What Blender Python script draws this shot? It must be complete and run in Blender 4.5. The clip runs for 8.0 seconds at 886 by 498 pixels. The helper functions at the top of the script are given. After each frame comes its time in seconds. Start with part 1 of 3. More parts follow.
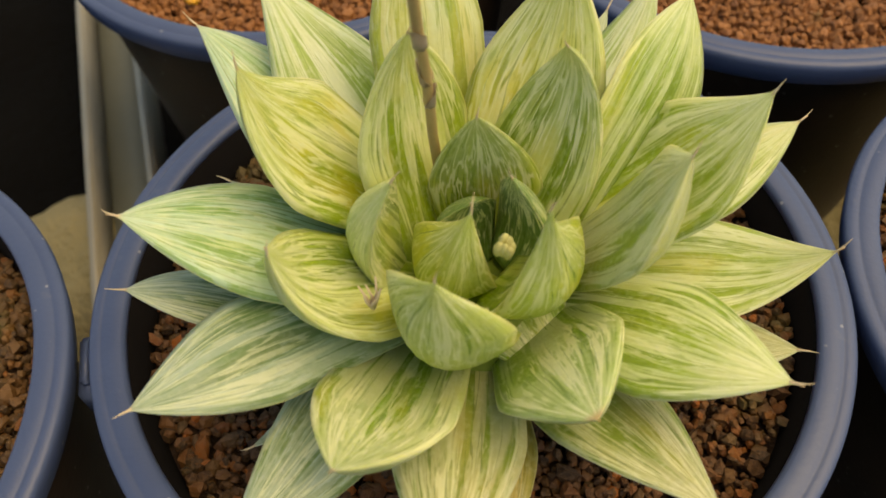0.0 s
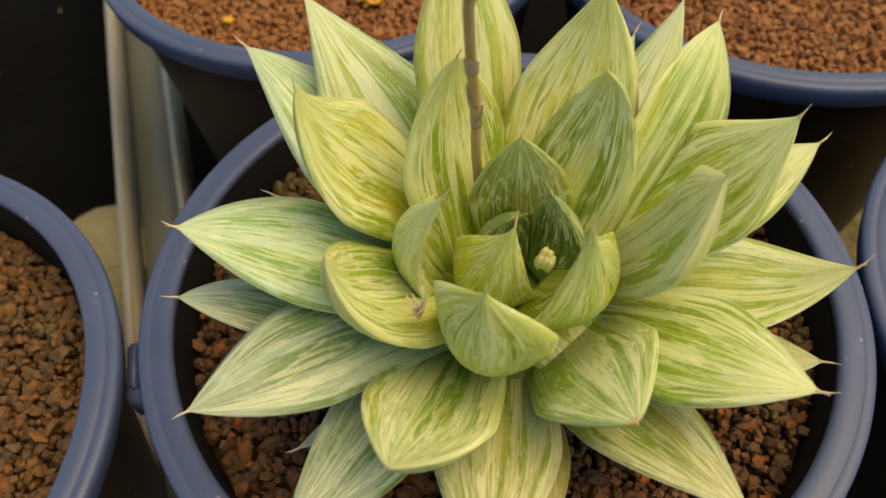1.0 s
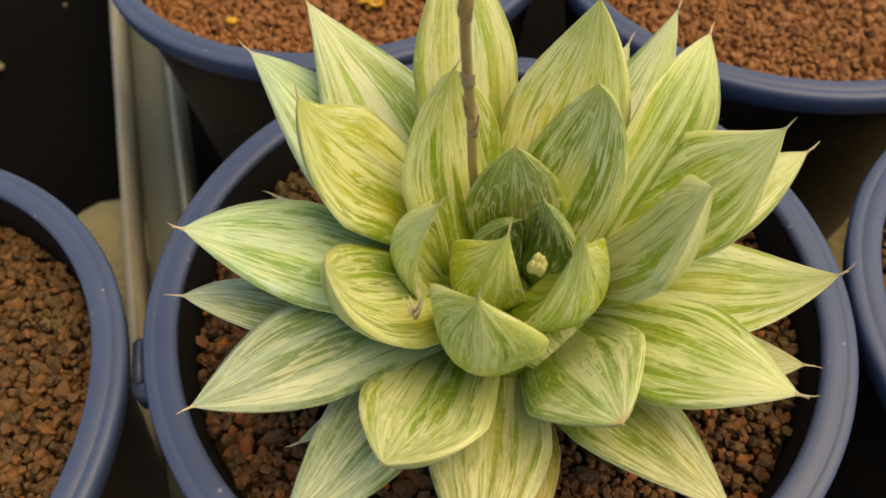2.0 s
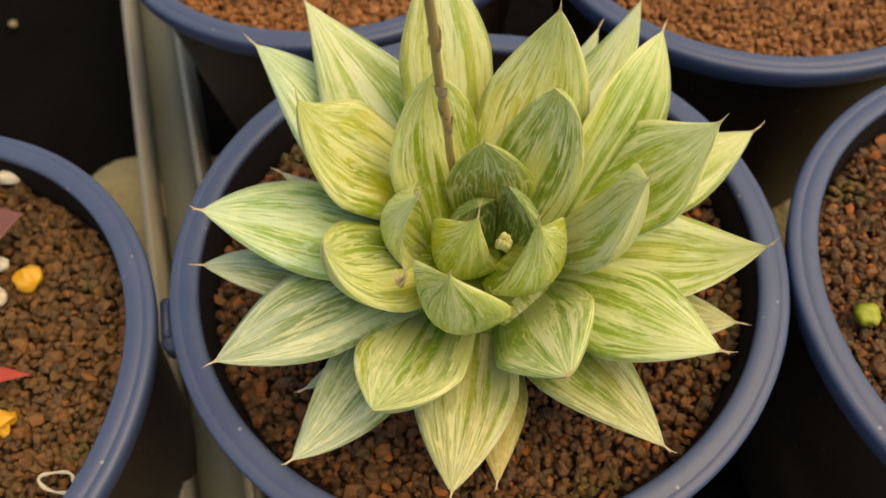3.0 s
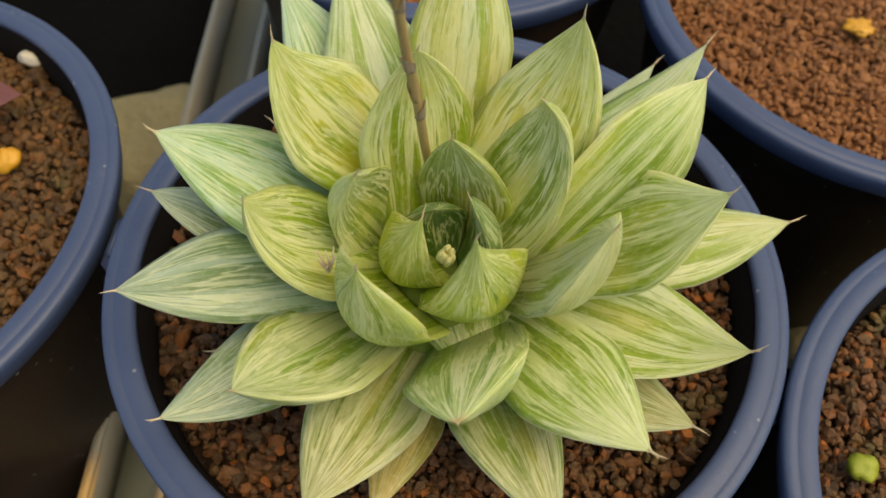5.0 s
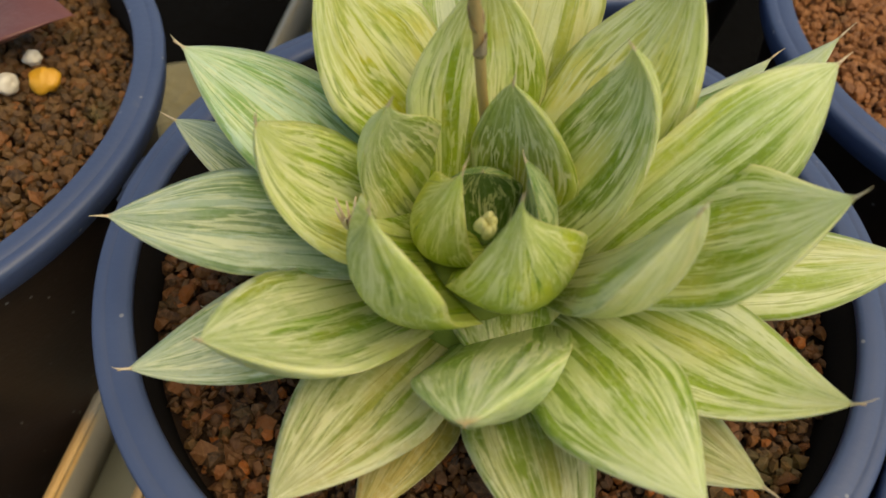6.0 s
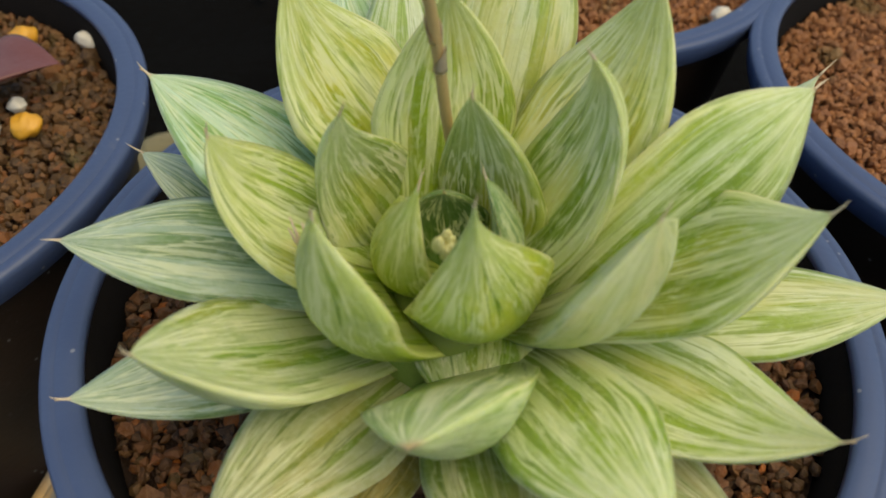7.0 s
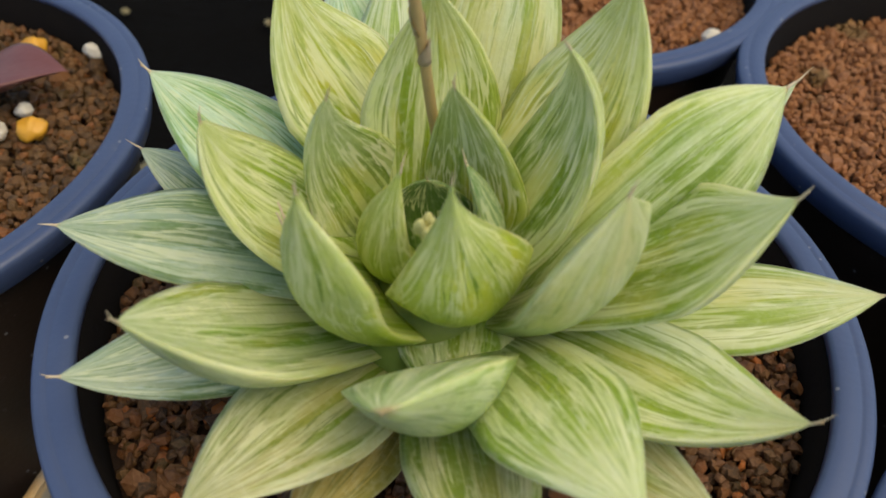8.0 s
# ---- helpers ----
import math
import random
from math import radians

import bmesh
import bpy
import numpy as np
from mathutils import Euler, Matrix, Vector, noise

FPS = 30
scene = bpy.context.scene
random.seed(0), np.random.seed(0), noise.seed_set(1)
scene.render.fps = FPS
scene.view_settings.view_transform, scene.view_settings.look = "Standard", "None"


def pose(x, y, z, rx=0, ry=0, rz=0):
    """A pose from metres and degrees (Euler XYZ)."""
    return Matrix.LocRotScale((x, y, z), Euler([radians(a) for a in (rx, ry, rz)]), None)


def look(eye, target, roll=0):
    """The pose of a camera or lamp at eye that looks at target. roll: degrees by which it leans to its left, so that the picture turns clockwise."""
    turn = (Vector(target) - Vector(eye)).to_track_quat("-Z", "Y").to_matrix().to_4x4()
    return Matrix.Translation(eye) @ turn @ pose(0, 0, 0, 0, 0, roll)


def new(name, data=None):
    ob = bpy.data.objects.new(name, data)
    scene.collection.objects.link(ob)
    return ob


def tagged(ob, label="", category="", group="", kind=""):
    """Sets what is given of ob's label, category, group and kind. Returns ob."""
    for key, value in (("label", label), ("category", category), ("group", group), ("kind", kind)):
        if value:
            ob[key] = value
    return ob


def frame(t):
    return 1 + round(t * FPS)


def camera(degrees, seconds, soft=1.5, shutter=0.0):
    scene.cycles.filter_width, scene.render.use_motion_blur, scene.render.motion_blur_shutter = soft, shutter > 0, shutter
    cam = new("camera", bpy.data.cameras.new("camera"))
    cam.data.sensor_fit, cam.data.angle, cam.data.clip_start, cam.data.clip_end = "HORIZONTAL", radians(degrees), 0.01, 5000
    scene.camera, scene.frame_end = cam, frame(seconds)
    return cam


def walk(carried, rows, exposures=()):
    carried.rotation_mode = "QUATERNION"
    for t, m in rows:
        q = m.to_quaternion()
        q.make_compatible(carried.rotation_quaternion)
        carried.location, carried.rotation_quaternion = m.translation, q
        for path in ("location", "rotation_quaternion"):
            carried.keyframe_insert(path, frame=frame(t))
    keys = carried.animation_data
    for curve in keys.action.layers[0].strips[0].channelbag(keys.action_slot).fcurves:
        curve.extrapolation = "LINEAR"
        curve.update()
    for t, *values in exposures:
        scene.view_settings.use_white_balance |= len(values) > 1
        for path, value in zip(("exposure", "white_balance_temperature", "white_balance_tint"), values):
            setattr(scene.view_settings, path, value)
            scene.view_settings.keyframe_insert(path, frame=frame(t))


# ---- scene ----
cam = camera(58.59, 8.0, soft=1.6)
cam.data.dof.use_dof, cam.data.dof.focus_distance, cam.data.dof.aperture_fstop = True, 0.111, 27.0
# seconds, eye in metres, turn in degrees
ROWS = [
    (0.0, -0.00043, -0.07141, 0.19943, 36.79, 1.87, -0.05),
    (0.5, -0.00168, -0.07301, 0.20167, 36.92, 1.86, 0.08),
    (1.0, -0.00523, -0.07473, 0.20362, 37.82, 1.69, 0.56),
    (2.5, -0.00313, -0.07745, 0.21500, 36.18, 1.26, 1.08),
    (3.0, -0.00005, -0.08073, 0.22531, 32.45, 1.97, 1.14),
    (3.5, 0.00058, -0.07922, 0.22450, 32.23, 3.00, 2.10),
    (4.0, 0.00490, -0.07634, 0.21925, 33.29, 0.41, 6.90),
    (4.5, 0.01510, -0.07342, 0.21767, 33.43, -0.89, 12.42),
    (6.0, 0.02268, -0.06566, 0.19377, 35.77, -2.20, 28.69),
    (6.5, 0.02800, -0.06240, 0.18620, 38.95, -1.98, 29.71),
    (7.0, 0.02958, -0.06541, 0.18570, 42.51, -1.93, 29.84),
    (7.5, 0.03366, -0.06687, 0.18425, 44.25, -1.69, 30.24),
    (8.0, 0.03490, -0.06921, 0.18383, 45.19, -2.21, 30.75),
]
EXPOSURES = [(0.0, 0.60, 8800, 9), (3.0, 0.68, 8900, 10), (4.0, 0.74, 8800, 11), (4.5, 0.60, 7600, 7), (6.0, 0.40, 7600, 6), (6.5, 0.38, 7000, 4), (8.0, 0.42, 6600, 8)]
walk(cam, [(t, pose(x, y, z, rx, ry, rz)) for t, x, y, z, rx, ry, rz in ROWS], EXPOSURES)

# ---- light: low warm sun through hazy greenhouse air, cool sky above ----
SUN_AZ, SUN_EL = -4.0, 66.0      # degrees: direction towards the sun, anticlockwise from +x
world = bpy.data.worlds.new("sky")
scene.world = world
world.use_nodes = True
wn = world.node_tree.nodes
sky = wn.new("ShaderNodeTexSky")
sky.sky_type, sky.sun_disc = "NISHITA", False
sky.sun_elevation, sky.sun_rotation = radians(SUN_EL), radians(90.0 - SUN_AZ)
world.node_tree.links.new(sky.outputs[0], wn["Background"].inputs[0])
wn["Background"].inputs[1].default_value = 0.125
sun_data = bpy.data.lights.new("sun", "SUN")
sun_data.energy, sun_data.angle, sun_data.color = 1.95, radians(60.0), (1.0, 0.80, 0.46)
sun_dir = Vector((math.cos(radians(SUN_AZ)) * math.cos(radians(SUN_EL)), math.sin(radians(SUN_AZ)) * math.cos(radians(SUN_EL)), math.sin(radians(SUN_EL))))
sun = new("sun", sun_data)
sun.matrix_world = look(sun_dir * 3.0, (0, 0, 0))


# ---- materials ----
class Nodes:
    """A short way to write a node material."""

    def __init__(self, name):
        self.mat = bpy.data.materials.new(name)
        self.mat.use_nodes = True
        self.tree = self.mat.node_tree
        self.bsdf = self.tree.nodes["Principled BSDF"]

    def add(self, kind, props=None, **ins):
        n = self.tree.nodes.new("ShaderNode" + kind)
        for k, v in (props or {}).items():
            setattr(n, k, v)
        for k, v in ins.items():
            self.put(n, k.replace("_", " "), v)
        return n

    def put(self, n, key, v):
        sock = n.inputs[int(key[1:])] if key[0] == "i" and key[1:].isdigit() else n.inputs[key]
        if isinstance(v, bpy.types.NodeSocket):
            self.tree.links.new(v, sock)
        else:
            sock.default_value = v

    def math(self, op, a, b=0.0, c=0.0, clamp=False):
        n = self.add("Math", {"operation": op, "use_clamp": clamp}, i0=a, i1=b, i2=c)
        return n.outputs[0]

    def ramp(self, fac, lo, hi):
        n = self.add("MapRange", {"interpolation_type": "SMOOTHSTEP", "clamp": True}, Value=fac)
        n.inputs["From Min"].default_value, n.inputs["From Max"].default_value = lo, hi
        return n.outputs[0]

    def mix(self, fac, a, b, blend="MIX"):
        n = self.add("Mix", {"data_type": "RGBA", "blend_type": blend})
        self.put(n, "i0", fac)
        self.put(n, "i6", a)
        self.put(n, "i7", b)
        return n.outputs[2]

    def noise(self, vec, scale, detail=3.0, rough=0.55, distort=0.0):
        n = self.add("TexNoise", Vector=vec, Scale=scale, Detail=detail, Roughness=rough, Distortion=distort)
        return n.outputs[0]

    def bump(self, height, strength, distance):
        n = self.add("Bump", Height=height, Strength=strength, Distance=distance)
        self.tree.links.new(n.outputs[0], self.bsdf.inputs["Normal"])

    def done(self, colour, rough, **more):
        self.put(self.bsdf, "Base Color", colour)
        self.put(self.bsdf, "Roughness", rough)
        for k, v in more.items():
            self.put(self.bsdf, k.replace("_", " "), v)
        return self.mat


def rgb(r, g, b):
    return (r, g, b, 1.0)


def leaf_material(name, pale, green, dark, window, stripe=0.5, veins=0.5, blush=rgb(0.62, 0.52, 0.16), blush_amount=0.4, glass_from=0.6, frost=0.4):
    """Variegated fleshy leaf: lens-shaped lengthwise streaks, frosty flecks, a glassy end with pale hair veins, a cream margin and a tan tip.
    The underside (uv from 2 to 3) is plainer: green at its foot, milky towards the tip, with fine dark lines."""
    m = Nodes(name)
    uv = m.add("UVMap", {"uv_map": "leaf"}).outputs[0]
    sep = m.add("SeparateXYZ", Vector=uv)
    y = sep.outputs[1]
    under = m.math("GREATER_THAN", sep.outputs[0], 1.5)
    upper = m.math("SUBTRACT", 1.0, under)
    x = m.math("SUBTRACT", sep.outputs[0], m.math("MULTIPLY", under, 2.0))
    shift = m.math("ADD", m.math("MULTIPLY", m.add("ObjectInfo").outputs["Random"], 91.0), m.math("MULTIPLY", under, 17.0))

    def field(across, along, detail, off, xx=None, rough=0.5):
        v = m.add("CombineXYZ", X=m.math("MULTIPLY", xx or x, across), Y=m.math("MULTIPLY", y, along), Z=m.math("ADD", shift, off)).outputs[0]
        return m.noise(v, 1.0, detail, rough)

    def times(a, *more):
        for b in more:
            a = m.math("MULTIPLY", a, b)
        return a

    def line(f, wide, thin):
        return m.ramp(m.math("ABSOLUTE", m.math("SUBTRACT", f, 0.5)), wide, thin)

    wob = field(3.0, 3.0, 3.0, 0.0)
    ripple = field(17.0, 9.0, 2.0, 5.0)
    xw = m.math("ADD", x, m.math("MULTIPLY", m.math("SUBTRACT", wob, 0.5), 0.05))
    xr = m.math("ADD", xw, m.math("MULTIPLY", m.math("SUBTRACT", ripple, 0.5), 0.030))
    white = rgb(min(0.8, pale[0] * 1.18), min(0.8, pale[1] * 1.16), min(0.7, pale[2] * 1.35))
    deep = m.mix(m.ramp(wob, 0.38, 0.62), green, m.mix(0.55, green, dark))
    # pale flesh, clouded with green and milk
    cluster = m.ramp(field(3.4, 1.3, 1.5, 3.0, xw), 0.40, 0.60)
    col = m.mix(times(cluster, 0.42 * stripe + 0.08), pale, green)
    col = m.mix(times(m.ramp(field(9.0, 5.0, 4.0, 19.0, None, 0.65), 0.42, 0.70), 0.50), col, white)
    col = m.mix(times(under, m.ramp(y, 0.70, 0.25), 0.55), col, green)
    # streaks, wide and narrow, that swell and run out
    feather = m.math("MULTIPLY", m.math("SUBTRACT", field(34.0, 7.0, 3.0, 37.0, xr, 0.6), 0.5), 0.09)
    lean = m.math("MULTIPLY", m.math("SUBTRACT", cluster, 0.5), 0.09)
    fade = m.math("SUBTRACT", 1.0, times(m.ramp(y, 0.72, 0.92), 0.85))
    plain = m.math("SUBTRACT", 1.0, times(under, 0.55))
    wide = m.ramp(m.math("ADD", m.math("ADD", field(9.5, 0.95, 1.0, 7.0, xw), feather), lean), 0.572 - 0.05 * stripe, 0.618 - 0.05 * stripe)
    col = m.mix(times(wide, fade, plain, 0.92), col, deep)
    narrow = m.ramp(m.math("ADD", m.math("ADD", field(18.0, 1.5, 1.0, 13.0, xw), feather), lean), 0.610 - 0.05 * stripe, 0.655 - 0.05 * stripe)
    col = m.mix(times(narrow, fade, plain, 0.80), col, m.mix(0.4, deep, dark))
    threads = times(line(field(8.0, 0.7, 1.0, 71.0, xw), 0.012, 0.003), m.ramp(field(6.5, 2.2, 1.0, 83.0, xw), 0.42, 0.54))
    col = m.mix(times(threads, 0.65), col, dark)
    # sun blush in patches
    col = m.mix(times(m.ramp(field(3.0, 2.2, 2.0, 31.0), 0.48, 0.66), m.ramp(y, 0.22, 0.42), blush_amount), col, blush)
    # glassy end with a torn, streaked edge
    side = field(17.0, 0.9, 1.0, 23.0, xw)
    reach = m.math("ADD", y, m.math("ADD", m.math("MULTIPLY", m.math("SUBTRACT", wob, 0.5), 0.45), m.math("MULTIPLY", m.math("SUBTRACT", side, 0.5), 0.55)))
    end = m.ramp(reach, glass_from, glass_from + 0.20)
    col = m.mix(times(end, 0.45 + 0.4 * veins), col, window)
    # frosty flecks and short dark dashes, lengthwise
    fleck = times(m.ramp(field(27.0, 12.0, 3.0, 111.0, xr, 0.6), 0.50, 0.66), m.ramp(field(5.0, 4.0, 2.0, 57.0), 0.38, 0.60), plain)
    col = m.mix(times(fleck, min(0.85, 1.5 * frost)), col, white)
    dash = times(m.ramp(field(30.0, 11.0, 1.5, 43.0, xr), 0.57, 0.65), m.ramp(y, 0.42, 0.70))
    col = m.mix(times(dash, 0.48), col, m.mix(0.5, green, dark))
    # pale hair veins that run together at the tip
    near = m.ramp(reach, glass_from - 0.26, glass_from - 0.02)
    patchy = m.ramp(field(7.0, 3.4, 2.0, 61.0), 0.40, 0.56)
    vein = m.math("MAXIMUM", line(field(11.0, 1.3, 1.5, 97.0, xr), 0.042, 0.018), times(line(field(15.0, 4.0, 1.5, 151.0, xr), 0.050, 0.020), patchy))
    shown = m.math("SUBTRACT", 1.0, times(under, 0.5))
    col = m.mix(times(vein, near, m.ramp(m.math("ADD", ripple, patchy), 0.40, 0.75), shown, 0.92 * veins), col, rgb(0.78, 0.80, 0.52))
    hair = times(line(field(13.0, 0.6, 1.0, 171.0, xw), 0.015, 0.004), m.ramp(y, 0.30, 0.55), m.ramp(field(9.0, 3.0, 1.0, 191.0), 0.36, 0.50))
    col = m.mix(times(hair, m.math("ADD", 0.65, m.math("MULTIPLY", under, 0.25))), col, dark)
    # cream margin, tan tip, dusty bloom
    rim = m.ramp(m.math("ABSOLUTE", m.math("SUBTRACT", x, 0.5)), 0.482, 0.498)
    col = m.mix(times(rim, 0.40), col, rgb(0.68, 0.64, 0.34))
    col = m.mix(m.ramp(y, 0.955, 0.992), col, rgb(0.55, 0.36, 0.18))
    speck = m.noise(m.add("TexCoord").outputs["Object"], 1100.0, 2.5)
    col = m.mix(times(m.ramp(speck, 0.46, 0.72), 0.13), col, rgb(0.72, 0.76, 0.60))
    m.bump(m.math("ADD", m.math("MULTIPLY", speck, 0.45), m.math("ADD", m.math("MULTIPLY", side, 0.30), m.math("MULTIPLY", ripple, 0.35))), 0.40, 0.0005)
    rough = m.math("ADD", 0.26, m.math("MULTIPLY", wob, 0.22))
    m.bsdf.inputs["Subsurface Radius"].default_value = (1.0, 0.95, 0.35)
    m.done(col, rough, Subsurface_Weight=0.25, Subsurface_Scale=0.0008, Specular_IOR_Level=0.42)
    # light that has passed through the juicy flesh
    juice = rgb(0.55 * pale[0] + 0.45 * blush[0], 0.55 * pale[1] + 0.45 * blush[1], 0.55 * pale[2] + 0.3 * blush[2])
    flesh = m.add("SubsurfaceScattering", Color=juice, Scale=0.006, Radius=(1.0, 0.9, 0.25))
    both = m.add("MixShader", i0=0.10, i1=m.bsdf.outputs[0], i2=flesh.outputs[0])
    m.tree.links.new(both.outputs[0], m.tree.nodes["Material Output"].inputs["Surface"])
    return m.mat


MAT = {
    "pale": leaf_material("leaf_pale", rgb(0.536, 0.62, 0.41), rgb(0.207, 0.36, 0.03), rgb(0.113, 0.22, 0.012), rgb(0.526, 0.6, 0.38), 0.95, 0.25, rgb(0.545, 0.57, 0.22), 0.20, 0.80, 0.35),
    "warm": leaf_material("leaf_warm", rgb(0.564, 0.62, 0.35), rgb(0.235, 0.36, 0.012), rgb(0.113, 0.2, 0.005), rgb(0.545, 0.56, 0.27), 0.72, 0.25, rgb(0.602, 0.54, 0.12), 0.42, 0.78, 0.35),
    # Pale leaf colours lowered to hold the shade over the low front leaves.
    "shaded": leaf_material("leaf_shaded", rgb(0.406, 0.424, 0.216), rgb(0.165, 0.264, 0.016), rgb(0.0677, 0.128, 0.0048), rgb(0.376, 0.384, 0.2), 0.62, 0.50, rgb(0.451, 0.368, 0.12), 0.38, 0.72, 0.45),
    "mist": leaf_material("leaf_mist", rgb(0.442, 0.6, 0.41), rgb(0.188, 0.37, 0.06), rgb(0.0846, 0.2, 0.02), rgb(0.451, 0.57, 0.37), 0.85, 0.45, rgb(0.395, 0.5, 0.2), 0.20, 0.74, 0.45),
    "meadow": leaf_material("leaf_meadow", rgb(0.508, 0.58, 0.29), rgb(0.188, 0.36, 0.012), rgb(0.0752, 0.18, 0.005), rgb(0.47, 0.54, 0.25), 0.90, 0.70, rgb(0.583, 0.52, 0.08), 0.36, 0.62, 0.50),
    "yellow": leaf_material("leaf_yellow", rgb(0.583, 0.65, 0.3), rgb(0.226, 0.36, 0.004), rgb(0.094, 0.19, 0.002), rgb(0.508, 0.57, 0.21), 1.2, 0.60, rgb(0.696, 0.58, 0.04), 0.48, 0.58, 0.40),
    "cream": leaf_material("leaf_cream", rgb(0.564, 0.64, 0.35), rgb(0.216, 0.36, 0.006), rgb(0.094, 0.19, 0.003), rgb(0.536, 0.6, 0.27), 1.0, 0.40, rgb(0.62, 0.57, 0.09), 0.34, 0.70, 0.40),
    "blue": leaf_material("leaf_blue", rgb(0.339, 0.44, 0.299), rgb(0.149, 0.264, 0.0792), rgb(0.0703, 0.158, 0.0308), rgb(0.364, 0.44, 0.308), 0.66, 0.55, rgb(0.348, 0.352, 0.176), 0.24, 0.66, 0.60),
    "green": leaf_material("leaf_green", rgb(0.545, 0.63, 0.28), rgb(0.197, 0.34, 0.005), rgb(0.0752, 0.17, 0.003), rgb(0.442, 0.53, 0.2), 0.92, 0.95, rgb(0.62, 0.57, 0.05), 0.36, 0.54, 0.40),
    "lime": leaf_material("leaf_lime", rgb(0.489, 0.59, 0.27), rgb(0.216, 0.39, 0.01), rgb(0.0658, 0.18, 0.004), rgb(0.432, 0.53, 0.23), 0.92, 0.80, rgb(0.564, 0.54, 0.07), 0.28, 0.58, 0.45),
    "glass": leaf_material("leaf_glass", rgb(0.414, 0.5, 0.11), rgb(0.254, 0.38, 0.01), rgb(0.0752, 0.18, 0.004), rgb(0.357, 0.44, 0.14), 0.60, 1.0, rgb(0.545, 0.52, 0.02), 0.50, 0.46, 0.20),
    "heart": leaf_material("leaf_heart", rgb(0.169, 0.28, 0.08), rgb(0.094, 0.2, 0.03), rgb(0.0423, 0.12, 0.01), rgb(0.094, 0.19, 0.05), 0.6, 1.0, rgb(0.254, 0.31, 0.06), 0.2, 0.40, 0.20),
    "straw": leaf_material("leaf_straw", rgb(0.416, 0.344, 0.112), rgb(0.264, 0.256, 0.056), rgb(0.136, 0.136, 0.02), rgb(0.384, 0.304, 0.112), 0.6, 0.2, rgb(0.448, 0.256, 0.048), 0.5, 0.8, 0.3),
}


def bristle_material():
    m = Nodes("dry_bristle")
    n = m.noise(m.add("TexCoord").outputs["Object"], 700.0)
    return m.done(m.mix(n, rgb(0.56, 0.42, 0.26), rgb(0.72, 0.62, 0.42)), 0.6)


def plastic_material(name, a, b, rough):
    m = Nodes(name)
    co = m.add("TexCoord").outputs["Object"]
    big, small = m.noise(co, 55.0, 4.0), m.noise(co, 900.0, 3.0)
    dust = m.ramp(m.noise(co, 260.0, 5.0, 0.7), 0.60, 0.78)
    spec = m.ramp(m.add("TexVoronoi", Vector=co, Scale=230.0).outputs[0], 0.10, 0.04)
    col = m.mix(big, a, b)
    col = m.mix(m.math("MULTIPLY", dust, 0.25), col, rgb(0.20, 0.20, 0.21))
    col = m.mix(m.math("MULTIPLY", spec, 0.5), col, rgb(0.42, 0.42, 0.42))
    m.bump(m.math("ADD", small, m.math("MULTIPLY", big, 1.5)), 0.12, 0.0006)
    return m.done(col, m.math("ADD", rough, m.math("MULTIPLY", big, 0.18)))


def grain_material(name, colours, speckle):
    """Each granule takes its own earth colour."""
    m = Nodes(name)
    rnd = m.add("NewGeometry").outputs["Random Per Island"]
    ramp = m.add("ValToRGB", Fac=rnd)
    els = ramp.color_ramp.elements
    while len(els) < len(colours):
        els.new(0.5)
    for i, c in enumerate(colours):
        els[i].position, els[i].color = i / (len(colours) - 1), c
    co = m.add("TexCoord").outputs["Object"]
    n = m.noise(co, 1400.0, 4.0, 0.7)
    col = m.mix(m.math("MULTIPLY", m.ramp(n, 0.35, 0.7), 0.5), ramp.outputs[0], speckle)
    moss = m.ramp(m.noise(co, 60.0, 2.0), 0.58, 0.70)
    col = m.mix(m.math("MULTIPLY", moss, 0.5), col, rgb(0.11, 0.105, 0.03))
    m.bump(n, 0.8, 0.0005)
    return m.done(col, m.math("ADD", 0.42, m.math("MULTIPLY", n, 0.45)))


def simple_material(name, a, b, scale, rough, bump=0.3, distance=0.0005, **more):
    m = Nodes(name)
    co = m.add("TexCoord").outputs["Object"]
    n, k = m.noise(co, scale, 5.0, 0.6), m.noise(co, scale * 6.0, 4.0, 0.65)
    col = m.mix(m.math("ADD", m.math("MULTIPLY", n, 0.7), m.math("MULTIPLY", k, 0.3)), a, b)
    m.bump(m.math("ADD", n, k), bump, distance)
    return m.done(col, rough, **more)


BRISTLE = bristle_material()
RIM_BLUE = plastic_material("blue_plastic", rgb(0.042, 0.064, 0.140), rgb(0.070, 0.100, 0.195), 0.36)
POT_DARK = plastic_material("dark_plastic", rgb(0.010, 0.008, 0.006), rgb(0.052, 0.029, 0.018), 0.40)
POT_INSIDE = simple_material("matt_black", rgb(0.004, 0.004, 0.005), rgb(0.009, 0.007, 0.006), 120.0, 0.9, Specular_IOR_Level=0.08)
# The last, bright orange, paints warm glints of light in among the granules.
GRAIN_A = grain_material("clay_granules", [rgb(0.0135, 0.00612, 0.0022), rgb(0.0722, 0.0296, 0.0099), rgb(0.154, 0.0632, 0.022), rgb(0.025, 0.0122, 0.0044), rgb(0.0963, 0.051, 0.0187), rgb(0.193, 0.0561, 0.0099), rgb(0.053, 0.0377, 0.011), rgb(0.404, 0.107, 0.0088)], rgb(0.25, 0.133, 0.0605))
GRAIN_B = grain_material("fine_granules", [rgb(0.154, 0.0561, 0.0165), rgb(0.27, 0.1, 0.0286), rgb(0.347, 0.143, 0.044), rgb(0.212, 0.0867, 0.0286), rgb(0.366, 0.143, 0.0352)], rgb(0.385, 0.184, 0.0726))
